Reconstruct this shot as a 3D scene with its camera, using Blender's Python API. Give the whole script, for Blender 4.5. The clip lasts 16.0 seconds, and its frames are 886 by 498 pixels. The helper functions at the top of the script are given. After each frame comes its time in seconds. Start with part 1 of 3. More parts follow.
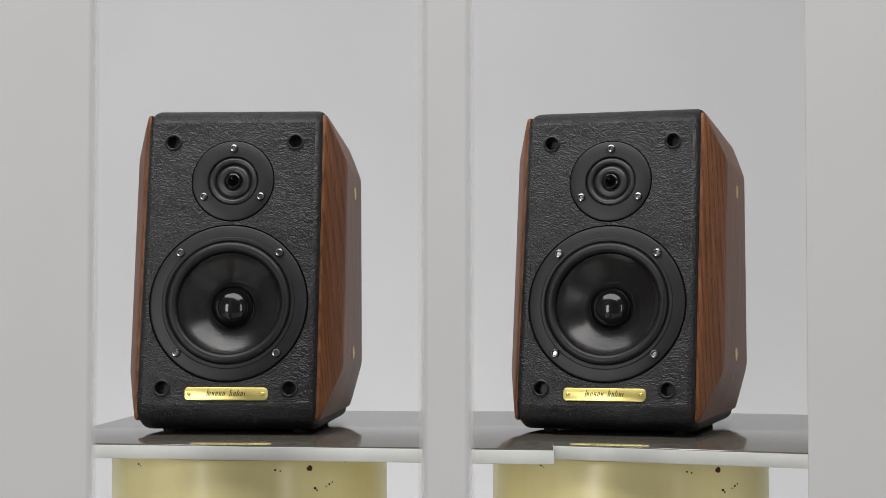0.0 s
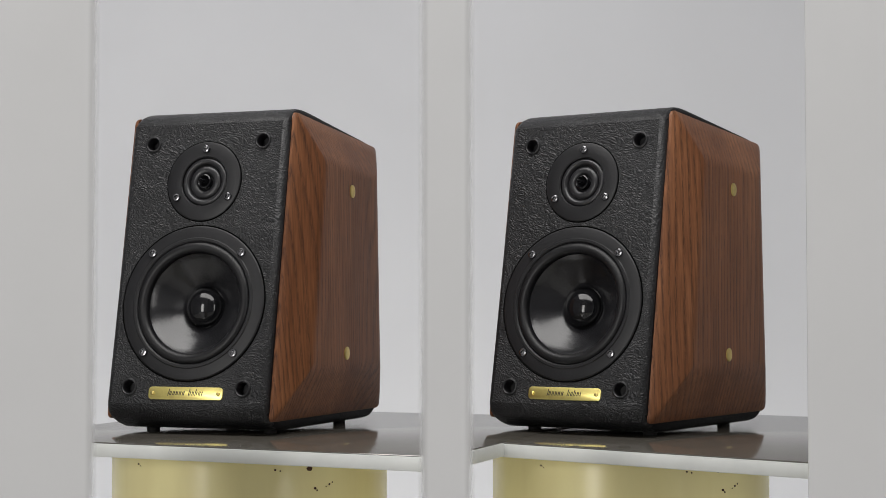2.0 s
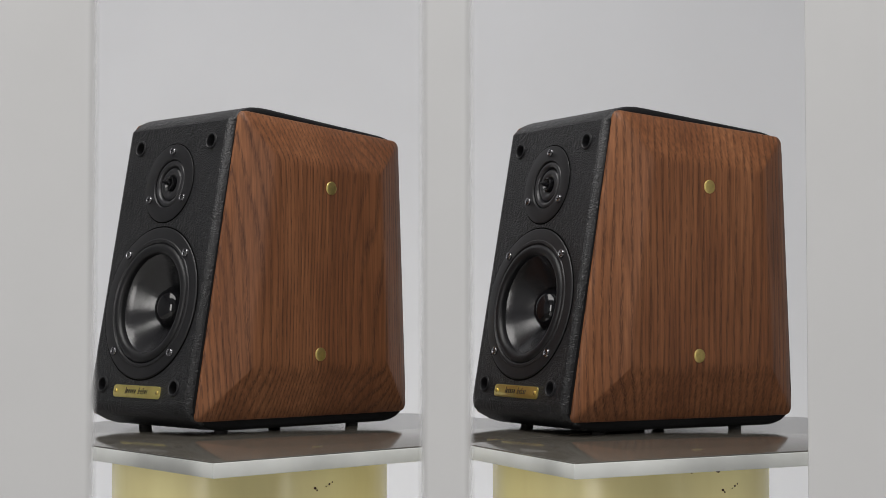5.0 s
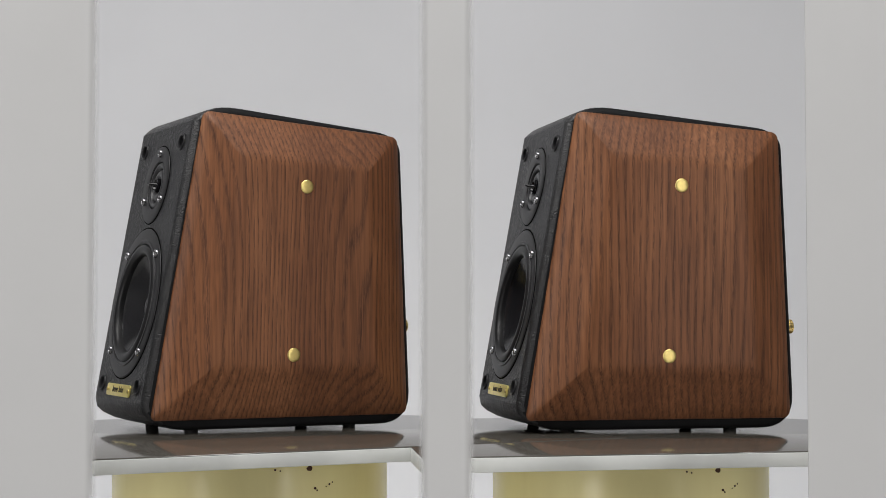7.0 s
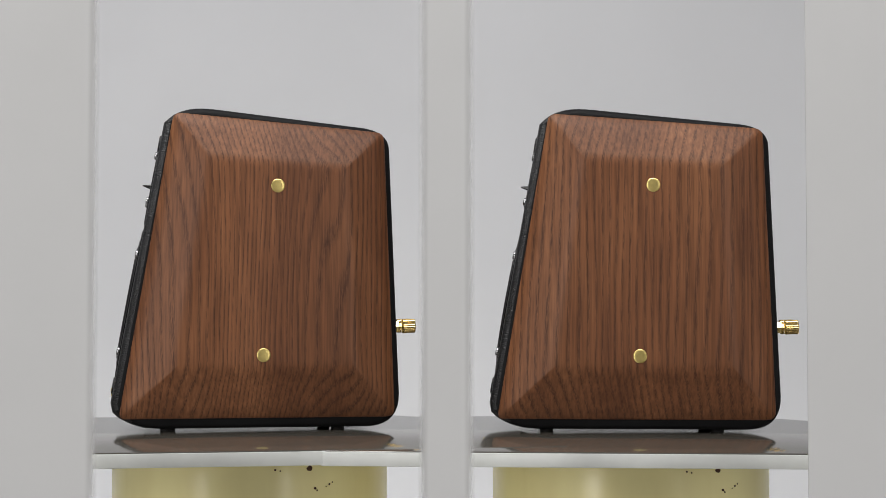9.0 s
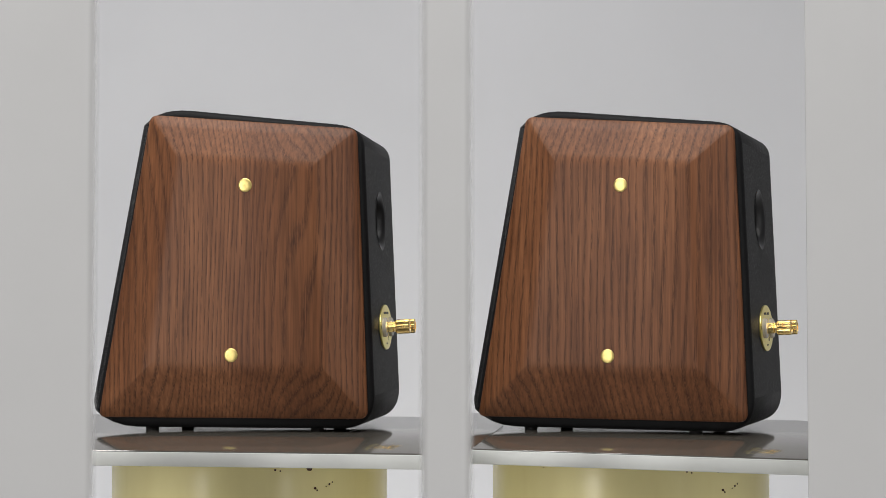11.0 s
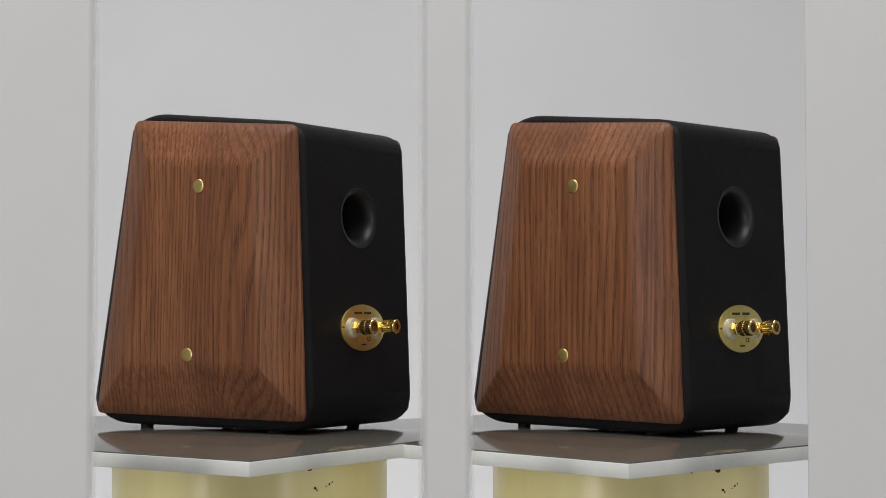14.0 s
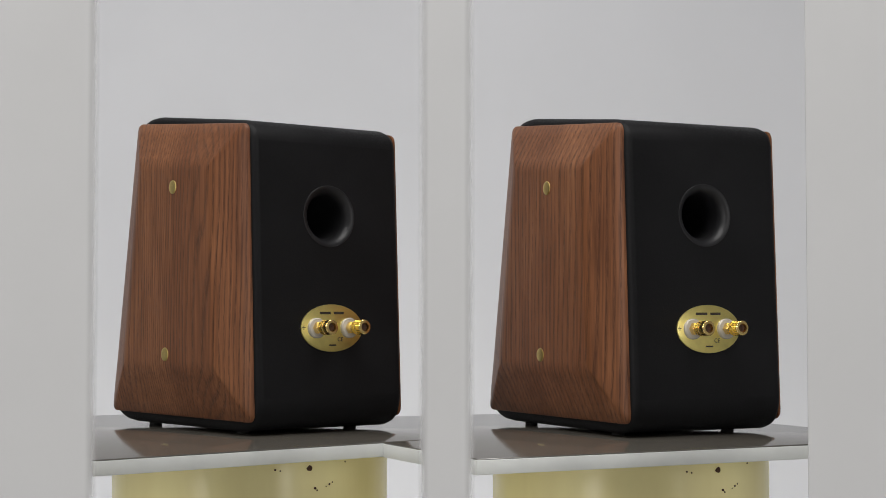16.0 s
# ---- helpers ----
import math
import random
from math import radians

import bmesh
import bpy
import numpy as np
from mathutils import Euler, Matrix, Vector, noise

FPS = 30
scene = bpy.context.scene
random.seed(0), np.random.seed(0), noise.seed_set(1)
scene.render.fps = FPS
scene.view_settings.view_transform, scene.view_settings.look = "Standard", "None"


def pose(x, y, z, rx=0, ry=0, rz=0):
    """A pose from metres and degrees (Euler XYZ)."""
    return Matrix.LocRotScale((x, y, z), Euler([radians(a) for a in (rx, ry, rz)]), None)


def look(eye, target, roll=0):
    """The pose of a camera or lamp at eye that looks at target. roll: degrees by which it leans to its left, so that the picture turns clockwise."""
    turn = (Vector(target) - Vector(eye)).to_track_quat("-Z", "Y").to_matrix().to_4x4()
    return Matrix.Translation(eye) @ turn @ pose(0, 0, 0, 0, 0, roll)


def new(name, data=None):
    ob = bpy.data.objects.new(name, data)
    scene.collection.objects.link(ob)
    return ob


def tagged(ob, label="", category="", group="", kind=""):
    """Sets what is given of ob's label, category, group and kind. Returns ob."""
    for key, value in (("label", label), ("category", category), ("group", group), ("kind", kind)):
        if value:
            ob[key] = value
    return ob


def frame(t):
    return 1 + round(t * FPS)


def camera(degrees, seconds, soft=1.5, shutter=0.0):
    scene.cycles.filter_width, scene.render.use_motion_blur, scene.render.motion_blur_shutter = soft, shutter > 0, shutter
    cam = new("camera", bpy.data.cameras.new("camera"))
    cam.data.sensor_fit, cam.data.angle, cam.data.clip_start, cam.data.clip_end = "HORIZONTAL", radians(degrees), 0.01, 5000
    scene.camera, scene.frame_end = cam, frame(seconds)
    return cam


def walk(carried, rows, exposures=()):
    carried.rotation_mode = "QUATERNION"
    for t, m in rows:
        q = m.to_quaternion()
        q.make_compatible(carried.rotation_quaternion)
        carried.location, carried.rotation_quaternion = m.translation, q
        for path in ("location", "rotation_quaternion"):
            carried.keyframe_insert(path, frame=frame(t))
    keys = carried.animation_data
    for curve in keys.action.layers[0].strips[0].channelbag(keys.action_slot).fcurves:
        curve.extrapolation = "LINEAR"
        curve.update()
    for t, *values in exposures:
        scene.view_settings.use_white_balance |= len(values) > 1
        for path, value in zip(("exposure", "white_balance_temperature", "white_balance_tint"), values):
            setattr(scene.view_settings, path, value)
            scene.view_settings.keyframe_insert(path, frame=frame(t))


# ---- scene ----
cam = camera(29.913, 16.0, 0.8)
Z0 = 0.78                      # height of the drums' working level above the floor
AXIS = {"a": (-0.1843, 0.0), "b": (0.1781, -0.0084)}
walk(cam, [(0.0, pose(0, -1.6000, Z0 + 0.1211, 92.130, 0, 0)), (16.0, pose(0, -1.6000, Z0 + 0.1211, 92.130, 0, 0))],
     exposures=[(0.0, 0.0), (16.0, 0.0)])

# ---- light ----
world = bpy.data.worlds.new("world")
scene.world = world
world.use_nodes = True
world.node_tree.nodes["Background"].inputs[0].default_value = (0.8, 0.85, 0.9, 1)
world.node_tree.nodes["Background"].inputs[1].default_value = 0.1


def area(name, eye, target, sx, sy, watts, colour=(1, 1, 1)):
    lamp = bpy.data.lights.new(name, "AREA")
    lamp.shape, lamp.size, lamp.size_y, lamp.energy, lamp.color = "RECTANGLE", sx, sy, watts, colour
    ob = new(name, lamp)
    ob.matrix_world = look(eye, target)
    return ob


area("softbox_left", (-2.0, -3.3, Z0 + 0.55), (-0.1, 0, Z0 - 0.1), 0.7, 2.0, 36, (1.0, 0.98, 0.955))
area("softbox_right", (1.9, -3.3, Z0 + 0.55), (0.1, 0, Z0 - 0.1), 0.7, 2.0, 20, (1.0, 0.98, 0.955))
area("ceiling_softbox", (-0.15, -0.85, Z0 + 1.80), (-0.1, -0.75, Z0), 2.4, 1.3, 49, (1.0, 0.98, 0.96))
# unseen fill strip near the floor, added to lift the lower backdrop
area("added_backdrop_fill", (0.0, 0.42, 0.22), (0, 1.0, Z0 + 0.05), 2.4, 0.2, 6, (0.99, 0.985, 0.98))


# ---- materials ----
def mat(name):
    m = bpy.data.materials.new(name)
    m.use_nodes = True
    nt = m.node_tree
    return m, nt, nt.nodes["Principled BSDF"]


def node(nt, kind, **values):
    n = nt.nodes.new(kind)
    for key, value in values.items():
        if key in n.inputs:
            n.inputs[key].default_value = value
    return n


def coords(nt, scale=(1, 1, 1), source="Object", turn=(0, 0, 0)):
    c = nt.nodes.new("ShaderNodeTexCoord")
    mp = nt.nodes.new("ShaderNodeMapping")
    mp.inputs["Scale"].default_value = scale
    mp.inputs["Rotation"].default_value = turn
    nt.links.new(c.outputs[source], mp.inputs["Vector"])
    return mp.outputs["Vector"]


def noise_at(nt, vector, scale, detail=4.0, rough=0.55):
    n = node(nt, "ShaderNodeTexNoise", Scale=scale, Detail=detail, Roughness=rough)
    nt.links.new(vector, n.inputs["Vector"])
    return n.outputs["Fac"]


def ramp(nt, fac, stops):
    r = nt.nodes.new("ShaderNodeValToRGB")
    e = r.color_ramp.elements
    while len(e) < len(stops):
        e.new(0.5)
    for el, (pos, col) in zip(e, stops):
        el.position, el.color = pos, (*col, 1)
    nt.links.new(fac, r.inputs["Fac"])
    return r.outputs["Color"]


def math_node(nt, op, a, b=None):
    n = nt.nodes.new("ShaderNodeMath")
    n.operation = op
    for i, v in enumerate((a, b)):
        if v is None:
            continue
        if isinstance(v, (int, float)):
            n.inputs[i].default_value = v
        else:
            nt.links.new(v, n.inputs[i])
    return n.outputs[0]


def bump(nt, bsdf, height, strength, distance):
    b = node(nt, "ShaderNodeBump", Strength=strength, Distance=distance)
    nt.links.new(height, b.inputs["Height"])
    nt.links.new(b.outputs["Normal"], bsdf.inputs["Normal"])
    return b


def plain(name, colour, rough=0.5, metal=0.0, vary=0.12, scale=60.0, bumpy=0.0, spec=0.5):
    """A surface of one paint or metal with slight mottling and uneven gloss."""
    m, nt, p = mat(name)
    v = coords(nt)
    f = noise_at(nt, v, scale)
    lo, hi = [c * (1 - vary) for c in colour], [min(1, c * (1 + vary)) for c in colour]
    nt.links.new(ramp(nt, f, [(0.3, lo), (0.7, hi)]), p.inputs["Base Color"])
    g = noise_at(nt, v, scale * 5)
    mr = node(nt, "ShaderNodeMapRange")
    mr.inputs["To Min"].default_value, mr.inputs["To Max"].default_value = rough * 0.85, min(1, rough * 1.15)
    nt.links.new(g, mr.inputs["Value"])
    nt.links.new(mr.outputs["Result"], p.inputs["Roughness"])
    p.inputs["Metallic"].default_value = metal
    p.inputs["Specular IOR Level"].default_value = spec
    if bumpy:
        bump(nt, p, g, bumpy, 0.0004)
    return m


def leather(name, colour, rough, cell, strength, pores, spec=0.3):
    """Grained hide: smooth pads drawn out sideways, parted by a net of wandering creases, with fine pores on them."""
    m, nt, p = mat(name)
    v = coords(nt, (0.72, 0.9, 1.0))

    def warped(vector, scale, amount):
        warp = node(nt, "ShaderNodeTexNoise", Scale=scale, Detail=3.0)
        nt.links.new(vector, warp.inputs["Vector"])
        add = nt.nodes.new("ShaderNodeVectorMath")
        add.operation = "MULTIPLY_ADD"
        add.inputs[1].default_value = (amount, amount, amount)
        nt.links.new(warp.outputs["Color"], add.inputs[0])
        nt.links.new(vector, add.inputs[2])
        return add.outputs[0]

    w = warped(warped(v, 28.0, 0.030), 160.0, 0.0022)

    def creases(scale, width):
        vo = node(nt, "ShaderNodeTexVoronoi", Scale=scale)
        vo.feature = "DISTANCE_TO_EDGE"
        nt.links.new(w, vo.inputs["Vector"])
        return math_node(nt, "SINE", math_node(nt, "MULTIPLY", math_node(nt, "MINIMUM", math_node(nt, "MULTIPLY", vo.outputs["Distance"], width), 1.0), 1.5708))

    pads = creases(cell, 1.5)
    small = creases(cell * 2.1, 1.4)
    where = node(nt, "ShaderNodeMapRange")
    where.inputs["From Min"].default_value, where.inputs["From Max"].default_value = 0.25, 0.65
    nt.links.new(noise_at(nt, v, 34.0, 2.0), where.inputs["Value"])
    h = math_node(nt, "ADD", math_node(nt, "MULTIPLY", pads, where.outputs["Result"]), math_node(nt, "MULTIPLY", small, 0.75))
    h = math_node(nt, "ADD", h, math_node(nt, "MULTIPLY", noise_at(nt, v, 1500.0, 2.0), pores))
    bump(nt, p, h, strength, 0.0007)
    big = noise_at(nt, v, 14.0)
    nt.links.new(ramp(nt, big, [(0.3, [c * 0.75 for c in colour]), (0.7, [c * 1.25 for c in colour])]), p.inputs["Base Color"])
    mr = node(nt, "ShaderNodeMapRange")
    mr.inputs["To Min"].default_value, mr.inputs["To Max"].default_value = rough + 0.1, rough - 0.06
    nt.links.new(pads, mr.inputs["Value"])
    nt.links.new(mr.outputs["Result"], p.inputs["Roughness"])
    p.inputs["Specular IOR Level"].default_value = spec
    return m


def walnut(name, centre, depth, figure, seed, spacing, crowd):
    """Solid wood: growth rings about an upright axis, so that bevels cut them into arches; dashes of open pores along the grain."""
    m, nt, p = mat(name)
    c = nt.nodes.new("ShaderNodeTexCoord")
    sep = nt.nodes.new("ShaderNodeSeparateXYZ")
    nt.links.new(c.outputs["Object"], sep.inputs[0])
    x, y, z = sep.outputs
    x = math_node(nt, "ABSOLUTE", x)

    def stretched(scale, shift):
        mp = nt.nodes.new("ShaderNodeMapping")
        mp.inputs["Scale"].default_value, mp.inputs["Location"].default_value = scale, shift
        nt.links.new(c.outputs["Object"], mp.inputs["Vector"])
        return mp.outputs["Vector"]

    n1 = noise_at(nt, stretched((5, 11, 2.4), (seed, seed * 2, seed * 3)), 1.0, 1.5)
    n2 = noise_at(nt, stretched((50, 70, 9), (seed, 0, 0)), 1.0, 3.0)
    n3 = noise_at(nt, stretched((1300, 1300, 85), (0, 0, seed)), 1.0, 2.0)
    n4 = noise_at(nt, stretched((420, 420, 14), (0, seed, 0)), 1.0, 3.0)
    blotch = noise_at(nt, stretched((14, 22, 5), (seed, 1, 2)), 1.0, 4.0)
    dy, dx = math_node(nt, "SUBTRACT", y, centre), math_node(nt, "SUBTRACT", x, depth)
    r = math_node(nt, "SQRT", math_node(nt, "ADD", math_node(nt, "MULTIPLY", dy, dy), math_node(nt, "MULTIPLY", dx, dx)))
    r = math_node(nt, "ADD", r, math_node(nt, "MULTIPLY", n1, figure))
    wave = math_node(nt, "SINE", math_node(nt, "MULTIPLY", math_node(nt, "ADD", y, 0.004), 46.0))
    r = math_node(nt, "ADD", r, math_node(nt, "MULTIPLY", wave, -crowd if centre > 0 else crowd))
    r = math_node(nt, "ADD", r, math_node(nt, "MULTIPLY", n2, 0.0024))
    rings = math_node(nt, "FRACT", math_node(nt, "MULTIPLY", r, 1.0 / spacing))
    late = ramp(nt, rings, [(0.0, (1, 1, 1)), (0.16, (0.7, 0.7, 0.7)), (0.34, (0.12, 0.12, 0.12)), (0.8, (0.0, 0.0, 0.0)), (1.0, (1, 1, 1))])
    pore = ramp(nt, n3, [(0.42, (1, 1, 1)), (0.60, (0.22, 0.22, 0.22))])
    line = math_node(nt, "MULTIPLY", late, pore)
    ground = ramp(nt, blotch, [(0.22, (0.116, 0.043, 0.0180)), (0.5, (0.186, 0.075, 0.0318)), (0.78, (0.262, 0.114, 0.0510))])

    def mixed(kind, fac, a, b):
        mx = nt.nodes.new("ShaderNodeMix")
        mx.data_type, mx.blend_type = "RGBA", kind
        if isinstance(fac, float):
            mx.inputs["Factor"].default_value = fac
        else:
            nt.links.new(fac, mx.inputs["Factor"])
        nt.links.new(a, mx.inputs["A"])
        if isinstance(b, tuple):
            mx.inputs["B"].default_value = (*b, 1)
        else:
            nt.links.new(b, mx.inputs["B"])
        return mx.outputs["Result"]

    out = mixed("MIX", line, ground, (0.078, 0.0310, 0.0150))
    out = mixed("MULTIPLY", 1.0, out, ramp(nt, n4, [(0.3, (0.70, 0.67, 0.65)), (0.7, (1.26, 1.25, 1.24))]))
    nt.links.new(out, p.inputs["Base Color"])
    p.inputs["Roughness"].default_value = 0.45
    p.inputs["IOR"].default_value = 1.36
    bump(nt, p, math_node(nt, "SUBTRACT", n4, line), 0.3, 0.00025)
    return m


M_FRONT = leather("black grained leather", (0.0115, 0.0118, 0.0130), 0.37, 200.0, 0.78, 0.10, 0.42)
M_BACK = leather("smooth black leather", (0.0075, 0.0075, 0.0082), 0.50, 330.0, 0.10, 0.03, 0.14)
M_WOOD_A = walnut("figured walnut", 0.17, -0.03, 0.034, 3.0, 0.0044, 0.0085)
M_WOOD_B = walnut("straight walnut", -0.22, -0.03, 0.026, 8.0, 0.0064, 0.0055)
M_PLASTIC = plain("black moulded plastic", (0.0115, 0.0115, 0.0128), 0.42, 0, 0.15, 90, 0.2, 0.38)
M_RUBBER = plain("black rubber", (0.007, 0.007, 0.008), 0.42, 0, 0.1, 80, 0.0, 0.35)
M_FOOT = plain("dull black rubber", (0.012, 0.012, 0.012), 0.7, 0, 0.1, 80)
M_CONE = plain("coated black cone", (0.012, 0.012, 0.0135), 0.22, 0, 0.25, 50, 0.3, 0.6)
M_CAP = plain("gloss black cap", (0.006, 0.006, 0.007), 0.11, 0, 0.1, 50)
M_SILK = plain("black silk dome", (0.02, 0.02, 0.022), 0.3, 0, 0.1, 400, 0.2)
M_STEEL = plain("black chromed steel", (0.27, 0.27, 0.28), 0.20, 1, 0.1, 300)
# near-black that puts shade into flange gaps and under the cabinet
M_GAP_SHADE = plain("deep black gap shade", (0.002, 0.002, 0.002), 0.9, 0, 0.1, 60, 0.0, 0.05)
M_BRASS = plain("polished brass", (0.72, 0.57, 0.21), 0.36, 1, 0.12, 180, 0.15)
M_GOLD = plain("gold plating", (1.0, 0.70, 0.27), 0.22, 1, 0.08, 200)
M_PLATE = plain("brushed brass plate", (0.95, 0.80, 0.28), 0.34, 1, 0.08, 120)
M_INK = plain("dark engraved ink", (0.03, 0.022, 0.01), 0.6)
M_CLEAR = plain("translucent white plastic", (0.48, 0.45, 0.40), 0.25)
M_BOARD = plain("satin white acrylic", (0.60, 0.615, 0.60), 0.50, 0, 0.06, 25)
M_MIRROR = plain("polished grey glass", (0.085, 0.078, 0.066), 0.12, 0, 0.06, 9)
M_MIRROR.node_tree.nodes["Principled BSDF"].inputs["IOR"].default_value = 2.3
M_SPOT = plain("rust brown", (0.06, 0.025, 0.012), 0.8, 0, 0.4, 600)
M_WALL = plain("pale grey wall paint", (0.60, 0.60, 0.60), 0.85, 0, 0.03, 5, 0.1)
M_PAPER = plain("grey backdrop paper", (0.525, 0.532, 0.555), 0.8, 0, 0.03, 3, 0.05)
# for room surfaces out of view, darkened to hold down bounced light
M_ROOM = plain("mid grey low-bounce paint", (0.26, 0.26, 0.27), 0.8, 0, 0.05, 5)
M_FLOOR = plain("grey floor vinyl", (0.52, 0.515, 0.50), 0.5, 0, 0.1, 12)


def cream():
    """Yellowed cream enamel with faint stains running down."""
    m, nt, p = mat("cream enamel")
    v = coords(nt, (14, 14, 3))
    f = noise_at(nt, v, 1.0, 5.0)
    nt.links.new(ramp(nt, f, [(0.25, (0.80, 0.70, 0.35)), (0.6, (0.89, 0.81, 0.43)), (0.85, (0.91, 0.85, 0.50))]), p.inputs["Base Color"])
    p.inputs["Roughness"].default_value = 0.26
    bump(nt, p, noise_at(nt, coords(nt), 45.0, 3.0), 0.12, 0.001)
    return m


M_CREAM = cream()


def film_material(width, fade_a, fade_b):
    """Matt grey film for the added mask sheets; it fades to clear along its side edges, over the given widths."""
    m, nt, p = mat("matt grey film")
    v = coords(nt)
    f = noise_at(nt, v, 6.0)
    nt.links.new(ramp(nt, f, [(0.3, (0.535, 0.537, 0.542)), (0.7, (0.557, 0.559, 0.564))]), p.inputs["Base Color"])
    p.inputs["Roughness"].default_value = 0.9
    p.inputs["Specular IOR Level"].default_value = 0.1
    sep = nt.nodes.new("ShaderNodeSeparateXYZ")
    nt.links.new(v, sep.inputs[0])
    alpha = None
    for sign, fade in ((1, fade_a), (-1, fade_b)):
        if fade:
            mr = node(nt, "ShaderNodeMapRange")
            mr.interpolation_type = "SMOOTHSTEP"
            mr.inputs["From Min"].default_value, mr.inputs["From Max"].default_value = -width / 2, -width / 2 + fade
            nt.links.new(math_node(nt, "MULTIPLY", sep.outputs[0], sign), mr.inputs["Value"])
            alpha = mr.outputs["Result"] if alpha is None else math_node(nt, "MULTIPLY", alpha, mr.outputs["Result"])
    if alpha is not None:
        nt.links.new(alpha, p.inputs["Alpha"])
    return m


# ---- mesh helpers ----
def finish(ob, bm, material, smooth=35):
    bmesh.ops.recalc_face_normals(bm, faces=bm.faces)
    for f in bm.faces:
        f.smooth = smooth > 0
    for e in bm.edges:
        if smooth and len(e.link_faces) == 2 and e.calc_face_angle(0) > radians(smooth):
            e.smooth = False
    me = ob.data
    bm.to_mesh(me)
    bm.free()
    me.materials.append(material)
    return ob


def part(name, bm, material, parent=None, label="", smooth=35):
    ob = new(name, bpy.data.meshes.new(name))
    finish(ob, bm, material, smooth)
    ob.parent = parent
    if label:
        tagged(ob, label)
    return ob


def lathe(profile, seg=48, m=Matrix(), close_start=False, close_end=False):
    """Turns a profile of (radius, height) about z, then places it by m."""
    bm = bmesh.new()
    rings = []
    for r, h in profile:
        if r < 1e-6:
            rings.append([bm.verts.new((0, 0, h))])
        else:
            rings.append([bm.verts.new((r * math.cos(2 * math.pi * i / seg), r * math.sin(2 * math.pi * i / seg), h)) for i in range(seg)])
    for a, b in zip(rings, rings[1:]):
        for i in range(seg):
            j = (i + 1) % seg
            if len(a) == 1:
                bm.faces.new((a[0], b[j], b[i]))
            elif len(b) == 1:
                bm.faces.new((a[i], a[j], b[0]))
            else:
                bm.faces.new((a[i], a[j], b[j], b[i]))
    if close_start and len(rings[0]) > 1:
        bm.faces.new(rings[0])
    if close_end and len(rings[-1]) > 1:
        bm.faces.new(rings[-1])
    bmesh.ops.transform(bm, matrix=m, verts=bm.verts)
    return bm


def slab(outline, z0, z1, bevel=0.0, seg=2):
    """A flat plate over an outline, with rounded edges."""
    bm = bmesh.new()
    f = bm.faces.new([bm.verts.new((x, y, z0)) for x, y in outline])
    up = bmesh.ops.extrude_face_region(bm, geom=[f])["geom"]
    bmesh.ops.translate(bm, vec=(0, 0, z1 - z0), verts=[v for v in up if isinstance(v, bmesh.types.BMVert)])
    if bevel:
        bmesh.ops.bevel(bm, geom=[e for e in bm.edges], offset=bevel, segments=seg, affect="EDGES", profile=0.5)
    return bm


def box(sx, sy, sz, m, bevel=0.0):
    bm = bmesh.new()
    bmesh.ops.create_cube(bm, size=1, matrix=Matrix.Diagonal((sx, sy, sz, 1)))
    if bevel:
        bmesh.ops.bevel(bm, geom=list(bm.edges), offset=bevel, segments=2, affect="EDGES", profile=0.5)
    bmesh.ops.transform(bm, matrix=m, verts=bm.verts)
    return bm


def joined(*parts):
    out = bmesh.new()
    for bm in parts:
        me = bpy.data.meshes.new("piece")
        bm.to_mesh(me)
        out.from_mesh(me)
        bm.free()
        bpy.data.meshes.remove(me)
    return out


def circle(r, n, turn=0.0, rx=None):
    rx = rx or r
    return [(rx * math.cos(turn + 2 * math.pi * i / n), r * math.sin(turn + 2 * math.pi * i / n)) for i in range(n)]


def rounded_strip(w, h, r, n=6):
    pts = []
    for cx, cy, a0 in ((w / 2 - r, h / 2 - r, 0), (-w / 2 + r, h / 2 - r, 90), (-w / 2 + r, -h / 2 + r, 180), (w / 2 - r, -h / 2 + r, 270)):
        pts += [(cx + r * math.cos(radians(a0 + 90 * k / n)), cy + r * math.sin(radians(a0 + 90 * k / n))) for k in range(n + 1)]
    return pts


def lettering(text, size, m, parent, material):
    cu = bpy.data.curves.new("lettering", "FONT")
    cu.body, cu.size, cu.extrude, cu.align_x, cu.align_y = text, size, 0.0001, "CENTER", "CENTER"
    tmp = new("lettering", cu)
    bpy.context.view_layer.update()
    me = bpy.data.meshes.new_from_object(tmp.evaluated_get(bpy.context.evaluated_depsgraph_get()))
    bpy.data.objects.remove(tmp)
    me.transform(m)
    me.materials.clear()
    me.materials.append(material)
    ob = new("lettering", me)
    ob.parent = parent
    return ob


